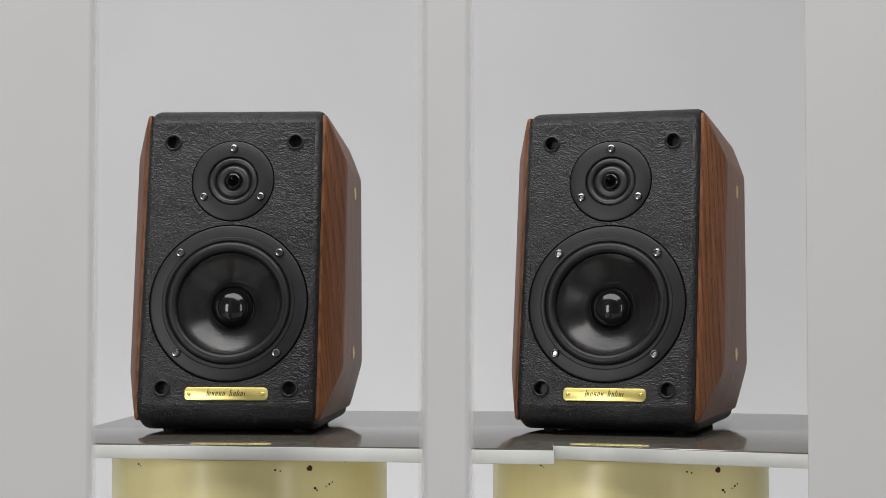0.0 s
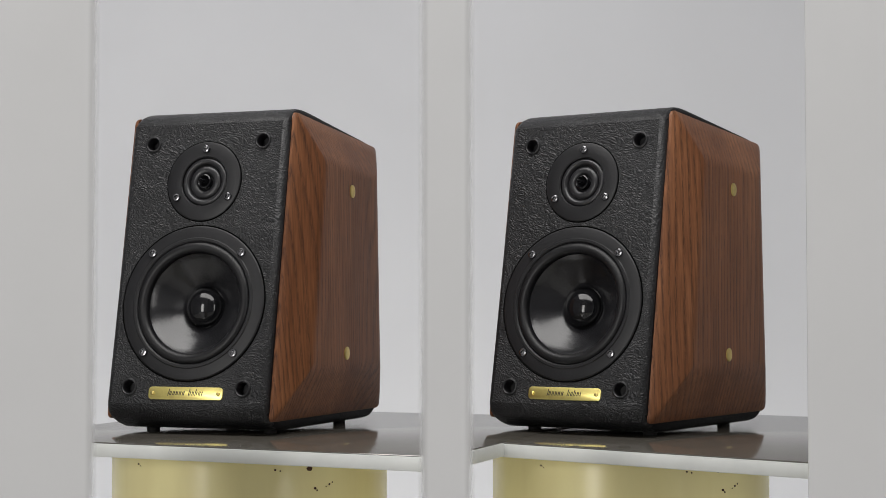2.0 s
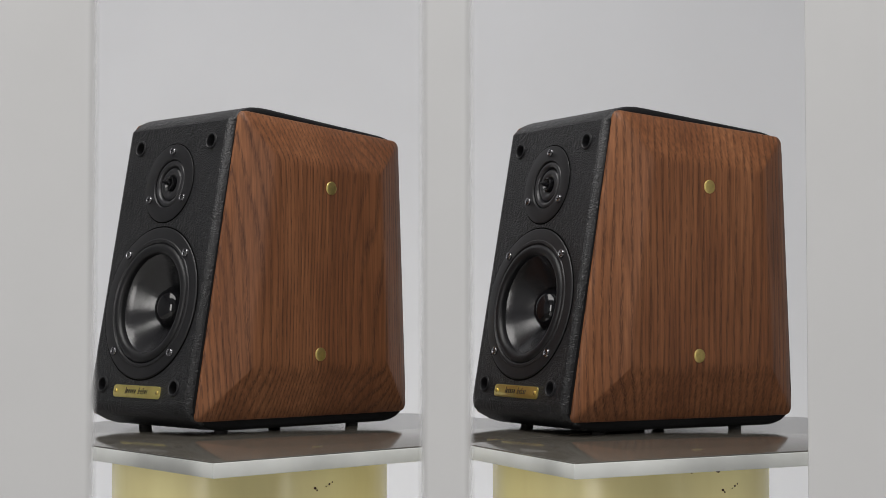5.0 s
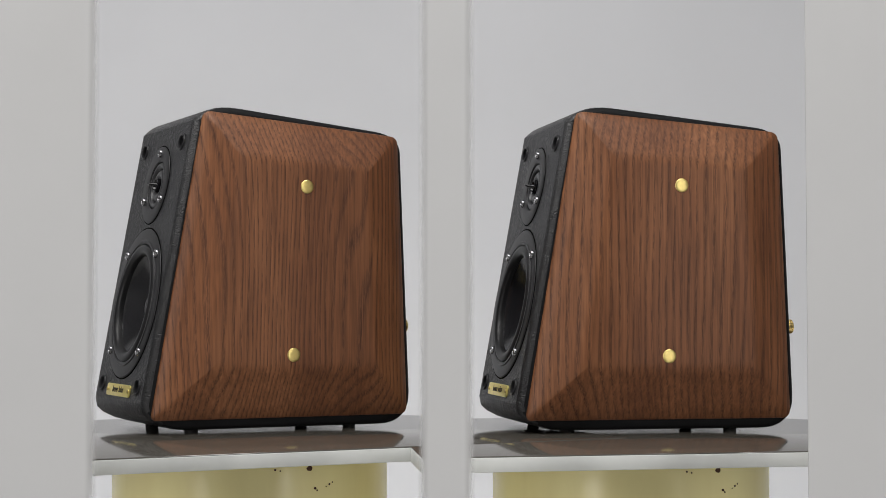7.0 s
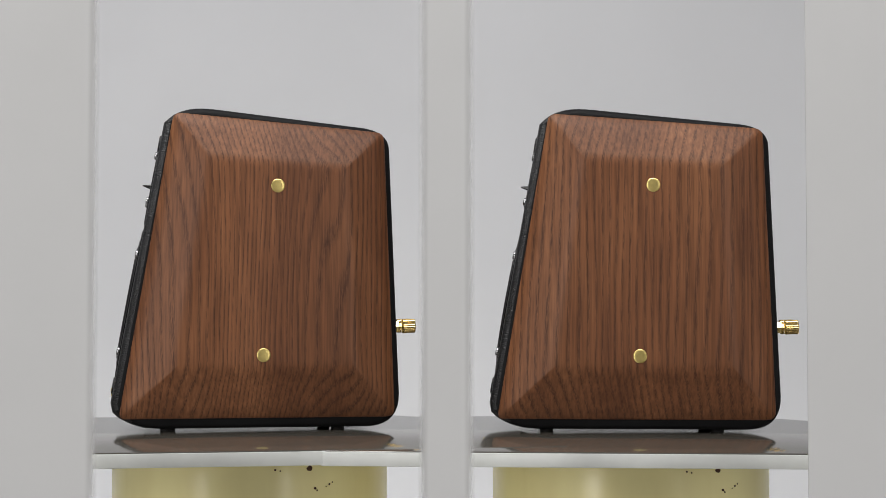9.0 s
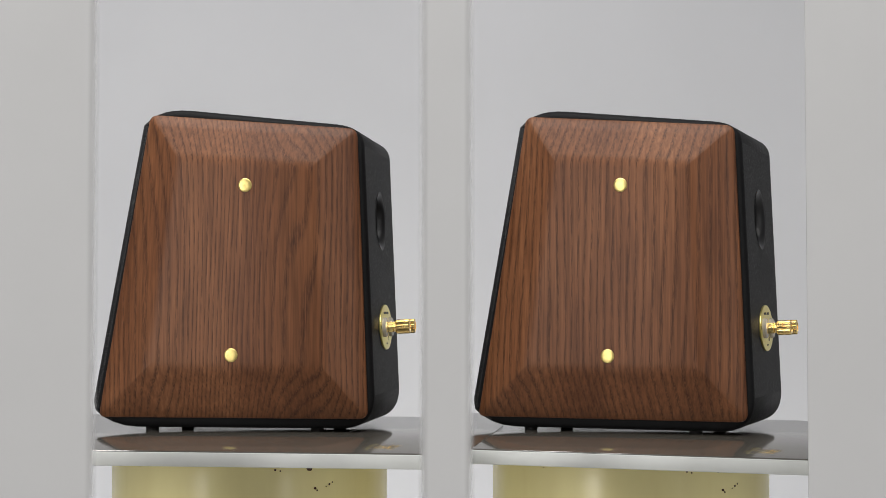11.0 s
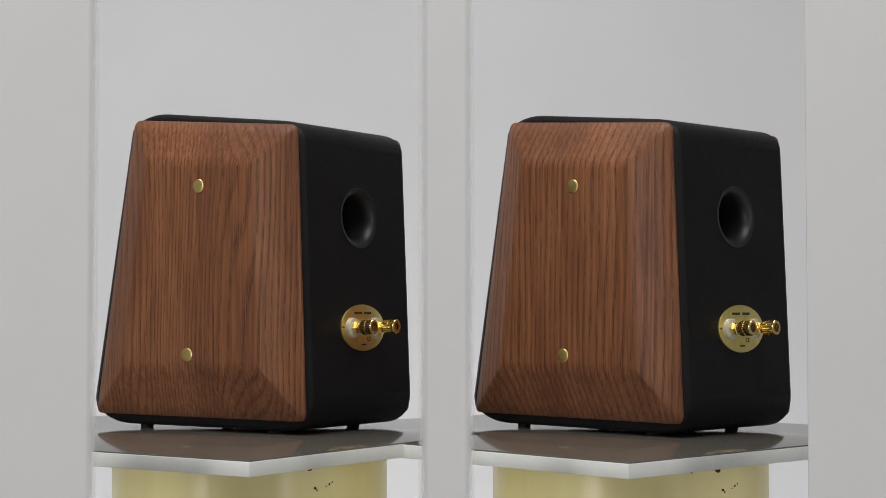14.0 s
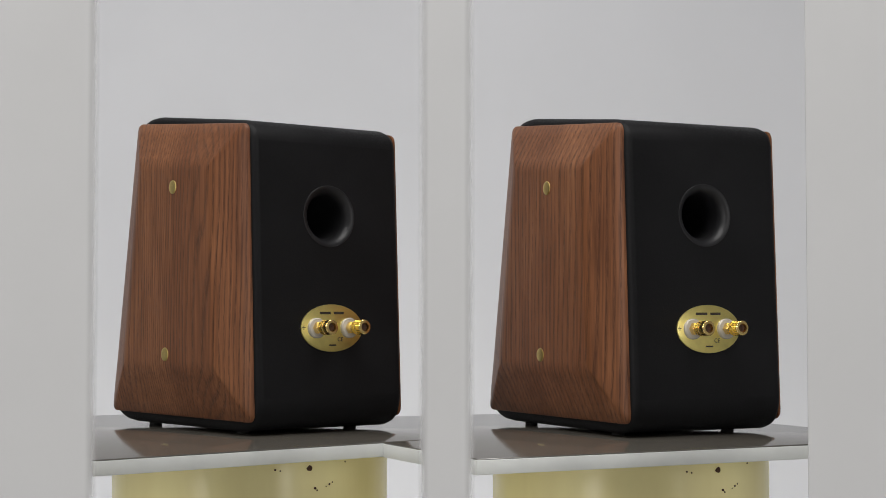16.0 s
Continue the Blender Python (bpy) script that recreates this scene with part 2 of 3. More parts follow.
# ---- the room ----
def room():
    x0, x1, y0, y1, h, t = -2.6, 2.6, -3.8, 1.0, 2.7, 0.12
    def wall(name, sx, sy, sz, x, y, z, material, label, category):
        ob = part(name, box(sx, sy, sz, pose(x, y, z)), material, None, "", 0)
        return tagged(ob, label, category, "", "structure")
    wall("floor", x1 - x0 + 2 * t, y1 - y0 + 2 * t, 0.1, 0, (y0 + y1) / 2, -0.05, M_FLOOR, "plain pale grey vinyl floor of the studio", "floor")
    # ceiling, south and side walls are unseen; their darker grey cuts the fill
    wall("ceiling", x1 - x0 + 2 * t, y1 - y0 + 2 * t, 0.1, 0, (y0 + y1) / 2, h + 0.05, M_ROOM, "unseen mid grey ceiling, kept dark to cut fill light", "ceiling")
    wall("wall_north", x1 - x0 + 2 * t, t, h, 0, y1 + t / 2, h / 2, M_WALL, "plain pale grey painted wall", "wall")
    wall("wall_south", x1 - x0 + 2 * t, t, h, 0, y0 - t / 2, h / 2, M_ROOM, "unseen mid grey wall, kept dark to cut fill light", "wall")
    wall("wall_west", t, y1 - y0, h, x0 - t / 2, (y0 + y1) / 2, h / 2, M_ROOM, "unseen mid grey wall, kept dark to cut fill light", "wall")
    wall("wall_east", t, y1 - y0, h, x1 + t / 2, (y0 + y1) / 2, h / 2, M_ROOM, "unseen mid grey wall, kept dark to cut fill light", "wall")


def backdrop(x0, x1, y, label):
    """A sheet hung just before the wall, gently bowed."""
    bm = bmesh.new()
    n, top = 40, 2.4
    rows = []
    for i in range(n + 1):
        u = 2 * i / n - 1
        x, yy = x0 + (x1 - x0) * i / n, y - 0.03 * (1 - u * u)
        rows.append([bm.verts.new(p) for p in ((x, yy, 0), (x, yy, top), (x, yy + 0.003, top), (x, yy + 0.003, 0))])
    for a, b in zip(rows, rows[1:]):
        for k in range(4):
            bm.faces.new((a[k], b[k], b[(k + 1) % 4], a[(k + 1) % 4]))
    bm.faces.new(rows[0])
    bm.faces.new(rows[-1])
    ob = part("backdrop", bm, M_PAPER, None, "", 40)
    return tagged(ob, label, "backdrop", "", "structure")


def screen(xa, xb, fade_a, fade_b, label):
    """A freestanding grey film sheet, added as a mask over the plate ends; where a fade is given the film thins out to
    nothing.
    """
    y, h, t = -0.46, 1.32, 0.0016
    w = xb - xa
    root = new("added_mask_sheet")
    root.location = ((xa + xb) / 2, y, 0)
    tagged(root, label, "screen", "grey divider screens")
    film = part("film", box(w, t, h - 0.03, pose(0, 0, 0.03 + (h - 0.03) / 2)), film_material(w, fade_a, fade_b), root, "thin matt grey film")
    part("base_rail", box(max(w, 0.05), 0.16, 0.03, pose(0, 0, 0.015), 0.004), M_FOOT, root, "black foot rail of the added mask sheet")
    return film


room()
backdrop(-1.7, 1.7, 0.985, "pale grey paper backdrop hung on the wall")
# added masks that cover the plate ends, not furniture of the studio
screen(-0.345, -0.2362, 0.0, 0.0097, "tall grey mask sheet added to hide a plate end beside a drum")
screen(-0.0180, 0.0228, 0.0090, 0.0090, "narrow grey mask sheet added to hide the plate ends between the drums")
screen(0.2502, 0.345, 0.0, 0.0, "tall grey mask sheet added to hide a plate end beside a drum")


# ---- drum and plate ----
BASE = 0.0108      # plate top above the working level
THICK = 0.0124
OUTLINE = [(-0.150, -0.214), (0.288, -0.257), (0.292, 0.238), (-0.030, 0.241), (-0.150, 0.140)]
LEVEL = {"a": Z0 + BASE, "b": Z0 + BASE - 0.0006}


def drum(x, y, level):
    top = level - THICK
    root = new("drum_stand")
    root.location = (x * 0.943, y - 0.094, 0)
    tagged(root, "round cream enamelled metal drum used as a stand", "stand", "drum stands")
    r = 0.1242
    part("shell", lathe([(r - 0.01, 0.0), (r, 0.0), (r, 0.012), (r - 0.002, 0.016), (r - 0.002, 0.3), (r, 0.305), (r, 0.315), (r - 0.002, 0.32),
                         (r - 0.001, top - 0.006), (r - 0.002, top - 0.002), (r - 0.006, top), (0, top)], 96), M_CREAM, root)
    random.seed(5)
    def chip(ang, z, size):
        m = Matrix.Rotation(radians(ang), 4, "Z") @ pose(0, -(r - 0.0012), z, 90, 0, 0)
        pts = [(size * (0.8 + 0.4 * random.random()) * math.cos(a * 0.7854), size * (0.8 + 0.4 * random.random()) * math.sin(a * 0.7854)) for a in range(8)]
        bm = slab(pts, 0, 0.0007)
        bmesh.ops.transform(bm, matrix=m, verts=bm.verts)
        part("rust_chip", bm, M_SPOT, root, "small rust brown chip in the enamel")
    chip(30.0, top - 0.0098, 0.0024)
    for ang, z, s in ((32.5, -0.0266, 0.0016), (33.4, -0.0285, 0.0009), (39.0, -0.0240, 0.0012), (40.5, -0.0225, 0.0008), (37.5, -0.0258, 0.0007),
                      (-43.6, -0.0075, 0.0011), (-42.4, -0.0090, 0.0006), (16.0, -0.0100, 0.0011), (18.0, -0.0110, 0.0009), (47.0, -0.0060, 0.0008), (-5.0, -0.0350, 0.0006)):
        chip(ang, top + z, s * 0.75)
    return root


def plate(x, y, level):
    root = new("turntable_plate")
    root.location = (x, y, level)
    tagged(root, "white edged plate with polished glass top on a cream drum", "turntable", "turntable plates")
    part("core", slab(OUTLINE, -THICK, -0.0012, 0.0010), M_BOARD, root, "white acrylic core", 30)
    part("top_sheet", slab([(px * 0.997, py * 0.997) for px, py in OUTLINE], -0.0012, 0, 0.0004), M_MIRROR, root, "polished grey glass top sheet", 30)
    return root


# ---- loudspeaker ----
LEAN = 10.27


def face_y(z):
    return -0.1383 + 0.1812 * z


def back_y(z):
    return 0.1328 - 0.0422 * (z - 0.040)


def on_face(x, z, out=0.0):
    """The frame of a thing on the leaning front: its z points out of the front, its y up along it."""
    return pose(x, face_y(z), z - BASE, 90 - LEAN, 0, 0) @ pose(0, 0, out)


def on_back(x, z, out=0.0):
    return pose(x, back_y(z), z - BASE, -90 + 2.42, 0, 0) @ pose(0, 0, out, 0, 0, 180)


FB, FT, BB, BT = 0.038, 0.293, 0.044, 0.272   # ends of the flat front and back, in height


def bend(a, corner, b, n):
    """Points along a soft bend from a to b, drawn towards the corner."""
    return [tuple(a[k] * (1 - u) ** 2 + 2 * corner[k] * u * (1 - u) + b[k] * u * u for k in (0, 1)) for u in [i / n for i in range(n + 1)]]


UNDER = ([(face_y(FB), FB), (-0.1297, 0.0290), (-0.1240, 0.0238), (-0.1130, 0.0182), (-0.1020, 0.0150), (-0.0880, 0.0138)]
         + bend((0.1010, 0.0138), (back_y(0.014) - 0.0008, 0.0138), (back_y(BB), BB), 9))
OVER = (bend((back_y(BT), BT), (0.1222, 0.2893), (0.0960, 0.2920), 8)
        + bend((-0.0400, 0.3064), (-0.0680, 0.3092), (-0.0810, 0.2970), 6) + [(face_y(FT), FT)])
PROFILE = UNDER + OVER
BACK_EDGE = len(UNDER) - 1
HALF = 0.080


def inset(points, d):
    out = []
    n = len(points)
    for i, p in enumerate(points):
        a, b = Vector(points[i - 1]), Vector(points[(i + 1) % n])
        t = (b - a).normalized()
        out.append((p[0] - t.y * d, p[1] + t.x * d))
    return out


def holed(bm, corners, holes):
    """Fills the quad of vertices, with round holes left open."""
    edges = []
    n = len(corners)
    for i in range(n):
        edges.append(bm.edges.get((corners[i], corners[(i + 1) % n])) or bm.edges.new((corners[i], corners[(i + 1) % n])))
    for m, r, k in holes:
        vs = [bm.verts.new(m @ Vector((px, py, 0))) for px, py in circle(r, k)]
        edges += [bm.edges.new((vs[i], vs[(i + 1) % k])) for i in range(k)]
    bmesh.ops.triangle_fill(bm, use_beauty=True, use_dissolve=False, edges=edges)


WOOFER_Z, TWEETER_Z, PORT_Z, TERM_Z = 0.1282, 0.2391, 0.2066, 0.1054
SOCKETS = [(-0.0561, 0.2751), (0.0561, 0.2751), (-0.0568, 0.0525), (0.0568, 0.0525)]


def cabinet(root):
    bm = bmesh.new()
    rings = []
    for x, d in ((-HALF, 0.0062), (-HALF + 0.0008, 0.0033), (-HALF + 0.0027, 0.0011), (-HALF + 0.006, 0.0), (HALF - 0.006, 0.0),
                 (HALF - 0.0027, 0.0011), (HALF - 0.0008, 0.0033), (HALF, 0.0062)):
        rings.append([bm.verts.new((x, y, z - BASE)) for y, z in inset(PROFILE, d)])
    n = len(PROFILE)
    front_edge = n - 1
    for k, (a, b) in enumerate(zip(rings, rings[1:])):
        for i in range(n):
            j = (i + 1) % n
            if k == 3 and i in (BACK_EDGE, front_edge):
                continue
            bm.faces.new((a[i], a[j], b[j], b[i]))
    bm.faces.new(rings[0])
    bm.faces.new(rings[-1])
    a, b = rings[3], rings[4]
    holed(bm, (a[n - 1], a[0], b[0], b[n - 1]),
          [(on_face(0, WOOFER_Z), 0.0560, 48), (on_face(0, TWEETER_Z), 0.0230, 32)] + [(on_face(x, z), 0.0062, 16) for x, z in SOCKETS])
    holed(bm, (a[BACK_EDGE], a[BACK_EDGE + 1], b[BACK_EDGE + 1], b[BACK_EDGE]), [(on_back(0, PORT_Z), 0.0278, 40)])
    ob = part("cabinet", bm, M_FRONT, root, "black grained leather covered cabinet", 40)
    ob.data.materials.append(M_BACK)
    ob.data.materials.append(M_GAP_SHADE)
    for f in ob.data.polygons:
        if abs(f.normal.y) > 0.97 and abs(f.center.x) < HALF - 0.0061 and len(f.vertices) == 3:
            f.use_smooth = False
            f.material_index = 1 if f.normal.y > 0 else 0
        else:
            # underside blackened so the gap above the plate stays dark
            f.material_index = 2 if f.normal.z < -0.97 else 0 if f.normal.y < -0.25 else 1
    return ob


def screw(m, parent, r=0.0041):
    head = lathe([(r, 0.0), (r, 0.0012), (r * 0.86, 0.0022), (r * 0.56, 0.0025), (r * 0.5, 0.0022), (r * 0.46, 0.0006), (0, 0.0006)], 16, m)
    return part("screw", head, M_STEEL, parent, "bright socket head screw")


def woofer(root):
    m = on_face(0, WOOFER_Z)
    fl = lathe([(0.0560, -0.004), (0.0560, 0.0012), (0.0572, 0.0022), (0.0592, 0.0022), (0.0600, 0.0014), (0.0612, 0.0012), (0.0694, 0.0014), (0.0703, 0.0010), (0.0708, 0.0002), (0.0708, -0.0005)], 96, m)
    w = part("woofer", fl, M_PLASTIC, root, "round black bass driver with plastic flange")
    # black ring in place of the shadow line between flange and leather
    part("gap_shade_ring", lathe([(0.0705, 0.0004), (0.0712, 0.0007), (0.0719, 0.0003), (0.0720, -0.0005)], 96, m), M_GAP_SHADE, w, "thin black ring standing for the shaded gap round the flange")
    su = [(0.0562, -0.003)] + [(0.0512 + 0.0049 * math.cos(a), -0.0008 + 0.0042 * math.sin(a)) for a in [math.pi * k / 10 for k in range(11)]] + [(0.0462, -0.004)]
    part("surround", lathe(su, 96, m), M_RUBBER, w, "black rubber roll surround")
    part("cone", lathe([(0.0467, -0.0035), (0.0455, -0.0050), (0.0400, -0.0088), (0.0320, -0.0142), (0.0240, -0.0198), (0.0185, -0.0242), (0.0178, -0.0280)], 96, m), M_CONE, w, "glossy black coated cone")
    part("cap_rim", lathe([(0.0200, -0.0240), (0.0197, -0.0222), (0.0190, -0.0216), (0.0184, -0.0222)], 64, m), M_CAP, w, "thin gloss black rim")
    cap = [(0.0186, -0.0265), (0.0184, -0.0228)] + [(0.0180 * math.cos(a), -0.0225 + 0.0125 * math.sin(a)) for a in [math.pi / 2 * k / 9 for k in range(10)]]
    part("dust_cap", lathe(cap, 64, m), M_CAP, w, "gloss black domed dust cap")
    for x, z in ((-0.0449, 0.0455), (0.0449, 0.0455), (-0.0449, -0.0455), (0.0449, -0.0455)):
        screw(m @ pose(x, z, 0.0012), w)


def tweeter(root):
    m = on_face(0, TWEETER_Z)
    fl = lathe([(0.0228, -0.003), (0.0228, -0.0004), (0.0236, 0.0006), (0.0360, 0.0013), (0.0368, 0.0009), (0.0372, 0.0)], 80, m)
    t = part("tweeter", fl, M_PLASTIC, root, "round black tweeter with plastic flange")
    # same painted shadow line round the tweeter flange
    part("gap_shade_ring", lathe([(0.0369, 0.0003), (0.0374, 0.0006), (0.0380, 0.0002), (0.0380, -0.0005)], 80, m), M_GAP_SHADE, t, "thin black ring standing for the shaded gap round the flange")
    roll = lambda mid, half, base, rise: [(mid + half * math.cos(a), base + rise * math.sin(a)) for a in [math.pi * k / 8 for k in range(9)]]
    part("diaphragm", lathe([(0.0230, -0.003)] + roll(0.0196, 0.0030, -0.0028, 0.0028) + [(0.0160, -0.0042)] + roll(0.0115, 0.0040, -0.0040, 0.0030) + [(0.0068, -0.0046), (0, -0.0046)], 64, m),
         M_SILK, t, "ridged black silk diaphragm")
    part("phase_plug", lathe([(0.0062, -0.005), (0.0068, -0.001), (0.0066, 0.0008), (0.0056, 0.0014), (0.0048, 0.0006), (0.0036, -0.002), (0.0024, 0.0), (0.0018, 0.004), (0.0006, 0.0088), (0, 0.0092)], 32, m),
         M_CAP, t, "pointed gloss black phase plug")
    for a in (90, 210, 330):
        screw(m @ pose(0.0302 * math.cos(radians(a)), 0.0302 * math.sin(radians(a)), 0.0010), t, 0.0038)


def nameplate(root):
    m = on_face(0.0010, 0.0475)
    bm = slab(rounded_strip(0.0740, 0.0114, 0.0034), -0.0005, 0.0012, 0.0003)
    bmesh.ops.transform(bm, matrix=m, verts=bm.verts)
    p = part("nameplate", bm, M_PLATE, root, "polished brass nameplate with dark engraved script marks")
    for x in (-0.0328, 0.0328):
        part("rivet", lathe([(0.0019, 0), (0.0017, 0.0008), (0.0009, 0.0012), (0, 0.0012)], 12, m @ pose(x, 0, 0.0012)), M_BRASS, p)
    x = -0.0165
    for tall, wide in ((1, 3), (0, 2), (0, 2), (0, 2), (0, 2), (None, 2), (1, 2), (0, 2), (1, 2), (0, 2), (0, 1)):
        if tall is not None:
            for k in range(wide):
                h = 0.0062 if tall and k == 0 else 0.0038
                part("writing_bar", box(0.0007, h, 0.0002, m @ pose(x + 0.00125 * k, (h - 0.0038) * 0.3, 0.0013, 0, 0, -14)), M_INK, p)
        x += 0.00125 * wide + 0.0007


def side_panel(root, sign, material):
    """A bevelled slab of solid wood: a thin upright rim, four sloping facets and a flat centre."""
    outer = [(-0.1242, 0.0232), (0.1275, 0.0230), (0.1170, 0.2867), (-0.0766, 0.3022)]
    inner = [(-0.0745, 0.0690), (0.0895, 0.0690), (0.0800, 0.2520), (-0.0455, 0.2600)]
    rad = (0.005, 0.007, 0.006, 0.006)
    def ring(s):
        pts = []
        for k in range(4):
            o = [Vector(outer[j]).lerp(Vector(inner[j]), s) for j in (k - 1, k, (k + 1) % 4)]
            r = rad[k] * max(0.0, 1 - s) + 0.0015
            d0, d1 = (o[0] - o[1]).normalized(), (o[2] - o[1]).normalized()
            for u in (0.0, 0.25, 0.5, 0.75, 1.0):
                q = (o[1] + d0 * r * (1 - u) ** 2) + d1 * r * u ** 2
                pts.append(q)
            e = Vector(outer[(k + 1) % 4]).lerp(Vector(inner[(k + 1) % 4]), s)
            for u in (0.2, 0.4, 0.6, 0.8):
                pts.append(o[1].lerp(e, u))
        return pts
    rise = 0.0160
    def height(s):
        if s < 0.84:
            return s
        if s > 1.16:
            return 1.0
        v = (s - 0.84) / 0.32
        return 0.84 + 0.32 * (v - v * v / 2)
    bm = bmesh.new()
    rows = []
    for s, x in ((0.0, 0.0), (0.0, 0.0022), (0.02, 0.0034)) + tuple((s, 0.0034 + rise * height(s)) for s in (0.28, 0.56, 0.84, 0.89, 0.945, 1.0, 1.055, 1.11, 1.16)):
        rows.append([bm.verts.new((sign * (HALF - 0.0005 + x), q.x, q.y - BASE)) for q in ring(s)])
    n = len(rows[0])
    for a, b in zip(rows, rows[1:]):
        for i in range(n):
            j = (i + 1) % n
            bm.faces.new((a[i], a[j], b[j], b[i]))
    bm.faces.new(rows[-1])
    bm.faces.new(rows[0])
    bmesh.ops.recalc_face_normals(bm, faces=bm.faces)
    ridge = [(rows[k][9 * c + 2], rows[k + 1][9 * c + 2]) for c in range(4) for k in range(2, 8)]
    ob = new("side_panel", bpy.data.meshes.new("side_panel"))
    for f in bm.faces:
        f.smooth = True
    for e in bm.edges:
        if len(e.link_faces) == 2 and e.calc_face_angle(0) > radians(40):
            e.smooth = False
    for a, b in ridge:
        e = bm.edges.get((a, b))
        if e:
            e.smooth = False
    bm.to_mesh(ob.data)
    bm.free()
    ob.data.materials.append(material)
    ob.parent = root
    tagged(ob, "bevelled solid walnut side panel")
    top = HALF - 0.0005 + 0.0034 + rise
    for y, z in ((0.0173, 0.2349), (0.0048, 0.0808)):
        m = pose(sign * (top - 0.0003), y, z - BASE, 0, 90 * sign, 0)
        part("brass_stud", lathe([(0.0063, 0), (0.0063, 0.0006), (0.0060, 0.0009), (0.0052, 0.0011), (0.0030, 0.0012), (0, 0.0012)], 28, m), M_BRASS, ob, "domed polished brass stud")


def port(root):
    m = on_back(0, PORT_Z)
    prof = [(0.0282, 0.0004), (0.0278, 0.0006)] + [(0.0200 + 0.0078 * (1 - math.sin(a)), -0.0115 * (1 - math.cos(a)) + 0.0005) for a in [math.pi / 2 * k / 8 for k in range(9)]] + [(0.0199, -0.03), (0.0199, -0.085)]
    part("bass_port", lathe(prof, 48, m, close_end=True), M_PLASTIC, root, "flared round black bass port")


def terminals(root):
    m = on_back(0, TERM_Z)
    bm = slab(circle(0.0214, 56, 0, 0.0338), -0.0005, 0.0016, 0.0004)
    bmesh.ops.transform(bm, matrix=m, verts=bm.verts)
    p = part("terminal_plate", bm, M_PLATE, root, "oval brass terminal plate")
    for x in (-0.0180, 0.0180):
        base = m @ pose(x, 0, 0.0016)
        post = part("binding_post", joined(
            lathe([(0.0058, 0.0035), (0.0058, 0.0095), (0.0052, 0.0100), (0.0036, 0.0102), (0.0036, 0.0125)], 6, base),
            lathe([(0.0036, 0.0120), (0.0058, 0.0122), (0.0064, 0.0128)], 36, base)), M_GOLD, p, "gold plated binding post")
        part("collar", lathe([(0.0092, 0.0), (0.0092, 0.0024), (0.0084, 0.0034), (0.0050, 0.0036)], 28, base), M_CLEAR, post, "milky plastic insulating collar")
        kb = bmesh.new()
        k, ra, rb = 44, 0.0068, 0.00635
        def gear(h, s=1.0):
            return [kb.verts.new(base @ Vector(((ra if i % 2 else rb) * s * math.cos(2 * math.pi * i / k), (ra if i % 2 else rb) * s * math.sin(2 * math.pi * i / k), h))) for i in range(k)]
        g = [gear(0.0128, 0.93), gear(0.0134), gear(0.0178), gear(0.0180, 0.94), gear(0.0186, 0.94), gear(0.0188), gear(0.0245), gear(0.0252, 0.92), gear(0.0254, 0.62), gear(0.0225, 0.56), gear(0.0224, 0.05)]
        for a, b in zip(g, g[1:]):
            for i in range(k):
                kb.faces.new((a[i], a[(i + 1) % k], b[(i + 1) % k], b[i]))
        part("knob", kb, M_GOLD, post, "knurled gold plated knob", 20)
        part("socket", lathe([(0.0036, 0.0226), (0.0034, 0.0232), (0.0016, 0.0232), (0, 0.0228)], 16, base), M_SPOT, post)
    for x, y, w in ((-0.0075, 0.0135, 0.012), (0.0075, 0.0135, 0.011), (0.0, -0.0155, 0.0075)):
        part("writing_bar", box(w, 0.0022 if y > 0 else 0.0013, 0.0002, m @ pose(x, y, 0.0017)), M_INK, p, "dark engraved writing")
    lettering("+", 0.0075, m @ pose(-0.0312, 0.0, 0.0017), p, M_INK)
    lettering("CE", 0.0052, m @ pose(0.0085, -0.0105, 0.0017), p, M_INK)


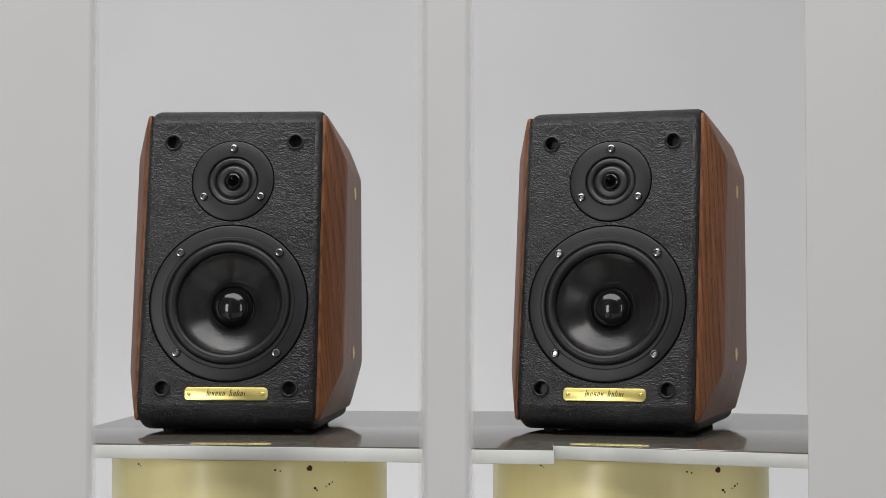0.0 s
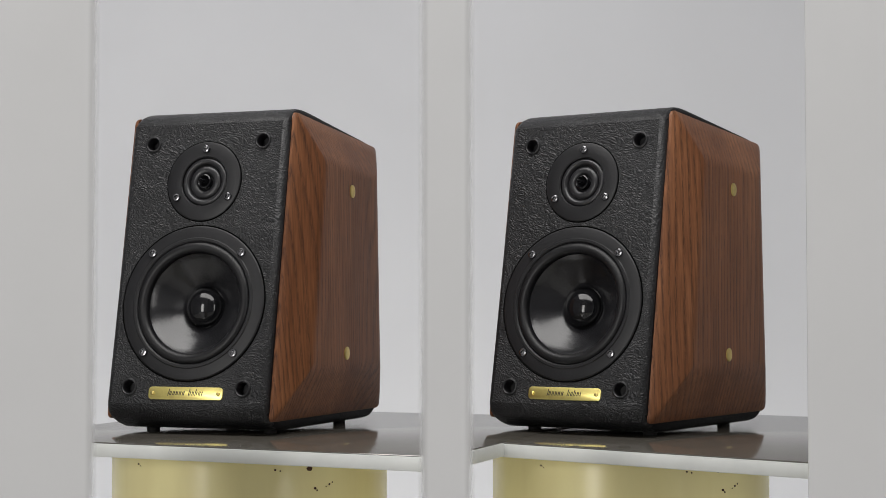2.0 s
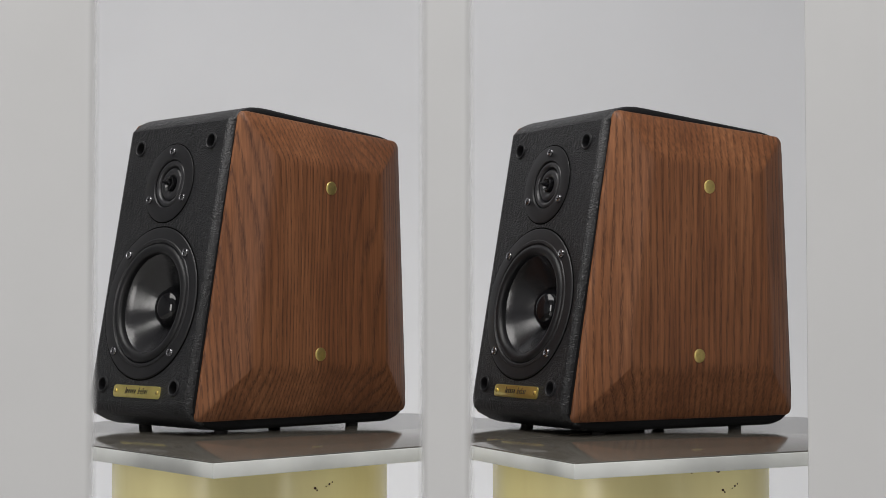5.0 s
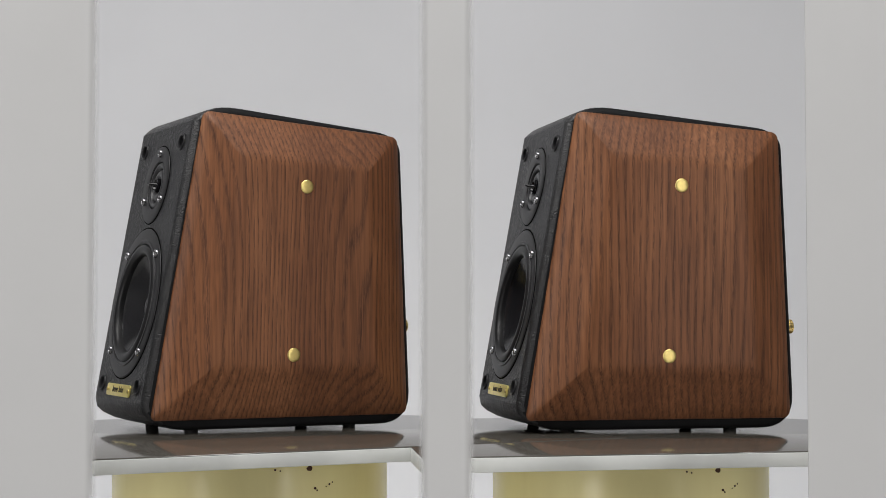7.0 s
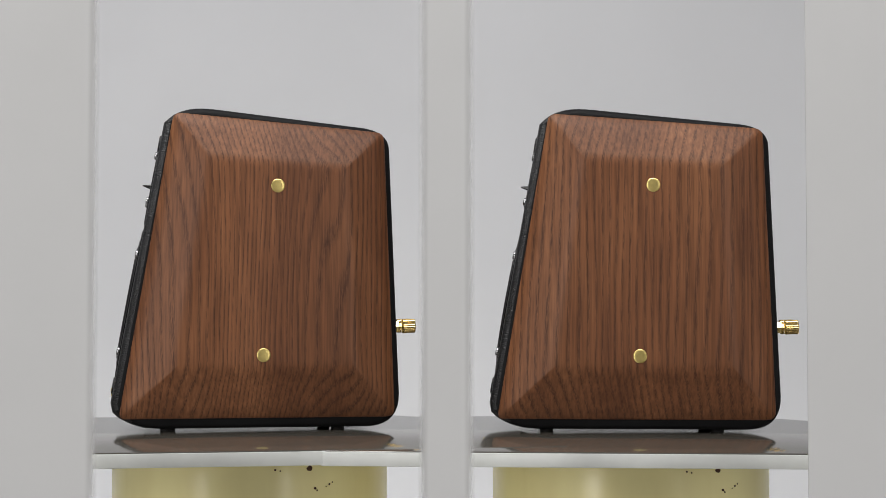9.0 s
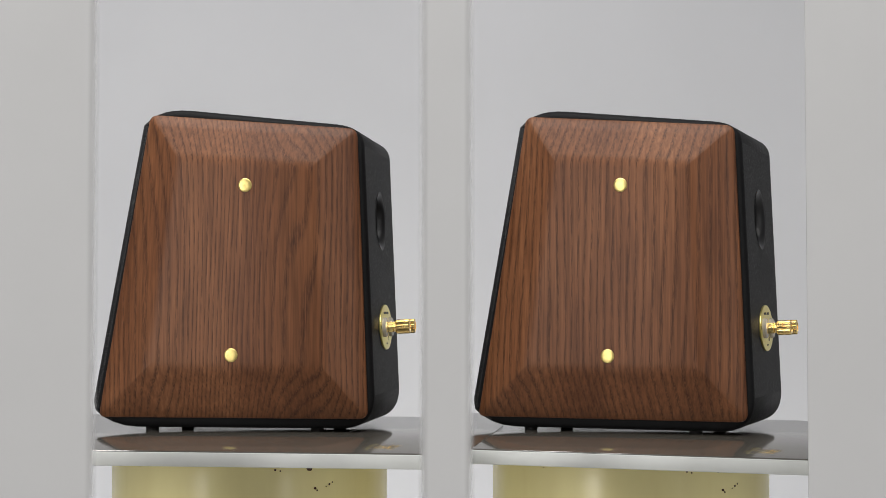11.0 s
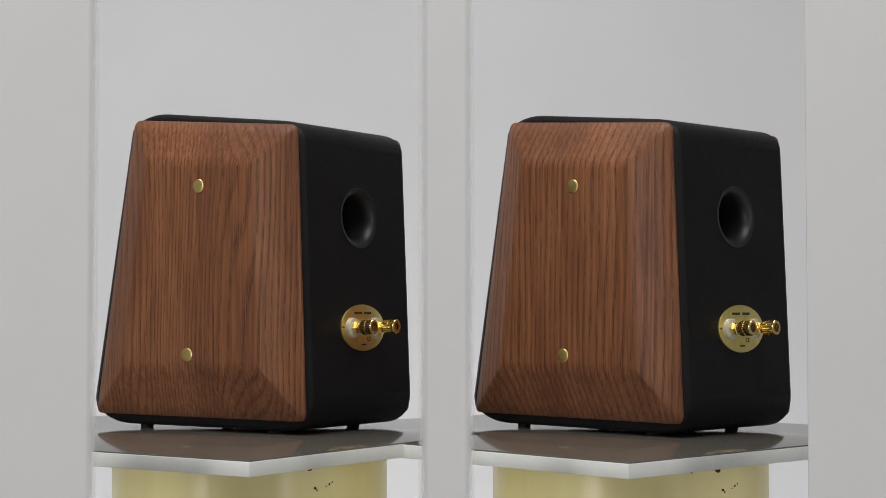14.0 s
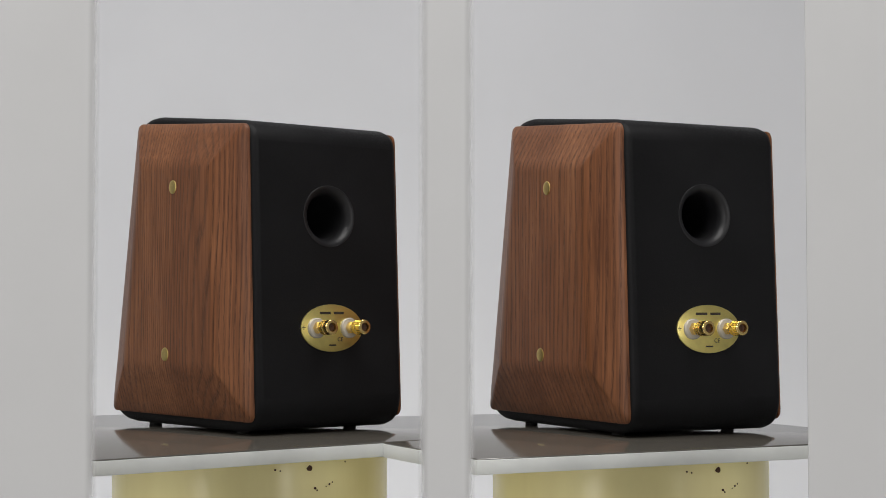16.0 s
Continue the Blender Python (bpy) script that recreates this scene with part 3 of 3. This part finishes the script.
def loudspeaker(wood, label):
    root = new("loudspeaker")
    tagged(root, label, "loudspeaker", "pair of loudspeakers")
    cabinet(root)
    for s in (1, -1):
        side_panel(root, s, wood)
    woofer(root)
    tweeter(root)
    for x, z in SOCKETS:
        m = on_face(x, z)
        sk = part("grille_socket", lathe([(0.0062, -0.004), (0.0079, 0.0), (0.0076, 0.0012), (0.0066, 0.0016), (0.0058, 0.0010), (0.0054, -0.010), (0, -0.010)], 28, m), M_PLASTIC, root, "round black grille socket")
    nameplate(root)
    port(root)
    terminals(root)
    for x in (-0.0600, 0.0600):
        for y in (-0.0795, 0.0768):
            part("foot", lathe([(0.0060, 0.0), (0.0062, 0.002), (0.0064, 0.0060), (0, 0.0060)], 20, pose(x, y, 0), close_start=True), M_FOOT, root, "small black rubber foot")
    return root


for k in ("a", "b"):
    drum(*AXIS[k], LEVEL[k])
PLATES = {k: plate(*AXIS[k], LEVEL[k]) for k in ("a", "b")}
SPEAKERS = {"a": loudspeaker(M_WOOD_A, "black leather loudspeaker with figured walnut side panels on a white plate"),
            "b": loudspeaker(M_WOOD_B, "black leather loudspeaker with straight-grained walnut side panels on a white plate")}

# ---- turning ----
TURN = {"a": [(0, -3.24), (0.5, -7.30), (1, -11.49), (1.5, -15.57), (2, -19.85), (2.5, -24.06), (3, -28.33), (3.5, -32.78), (4, -37.16), (6.5, -58.69), (7, -62.96), (7.5, -67.10), (8, -71.26), (8.5, -75.31), (9, -79.67), (11.5, -101.34), (12, -105.60), (12.5, -109.82), (13, -114.18), (13.5, -118.48), (14, -122.83), (14.5, -127.34), (15, -131.82), (15.5, -136.17), (16, -140.53)],
        "b": [(0, -17.51), (0.5, -21.50), (1, -25.74), (1.5, -29.88), (2, -34.13), (2.5, -38.32), (3, -42.54), (3.5, -46.81), (4, -51.20), (6.5, -74.45), (7, -78.50), (7.5, -82.18), (8, -85.84), (8.5, -89.70), (9, -93.78), (11.5, -114.59), (12, -118.75), (12.5, -122.76), (13, -127.00), (13.5, -131.31), (14, -135.66), (14.5, -139.93), (15, -144.25), (15.5, -148.63), (16, -153.13)]}
OFFSET = {"a": (-0.0012, -0.0004), "b": (0.0023, 0.0007)}


def motions():
    for k in ("a", "b"):
        place = (*AXIS[k], LEVEL[k])
        walk(SPEAKERS[k], [(t, pose(*place, 0, 0, a) @ pose(*OFFSET[k], 0)) for t, a in TURN[k]])
        walk(PLATES[k], [(t, pose(*place, 0, 0, a)) for t, a in TURN[k]])


motions()
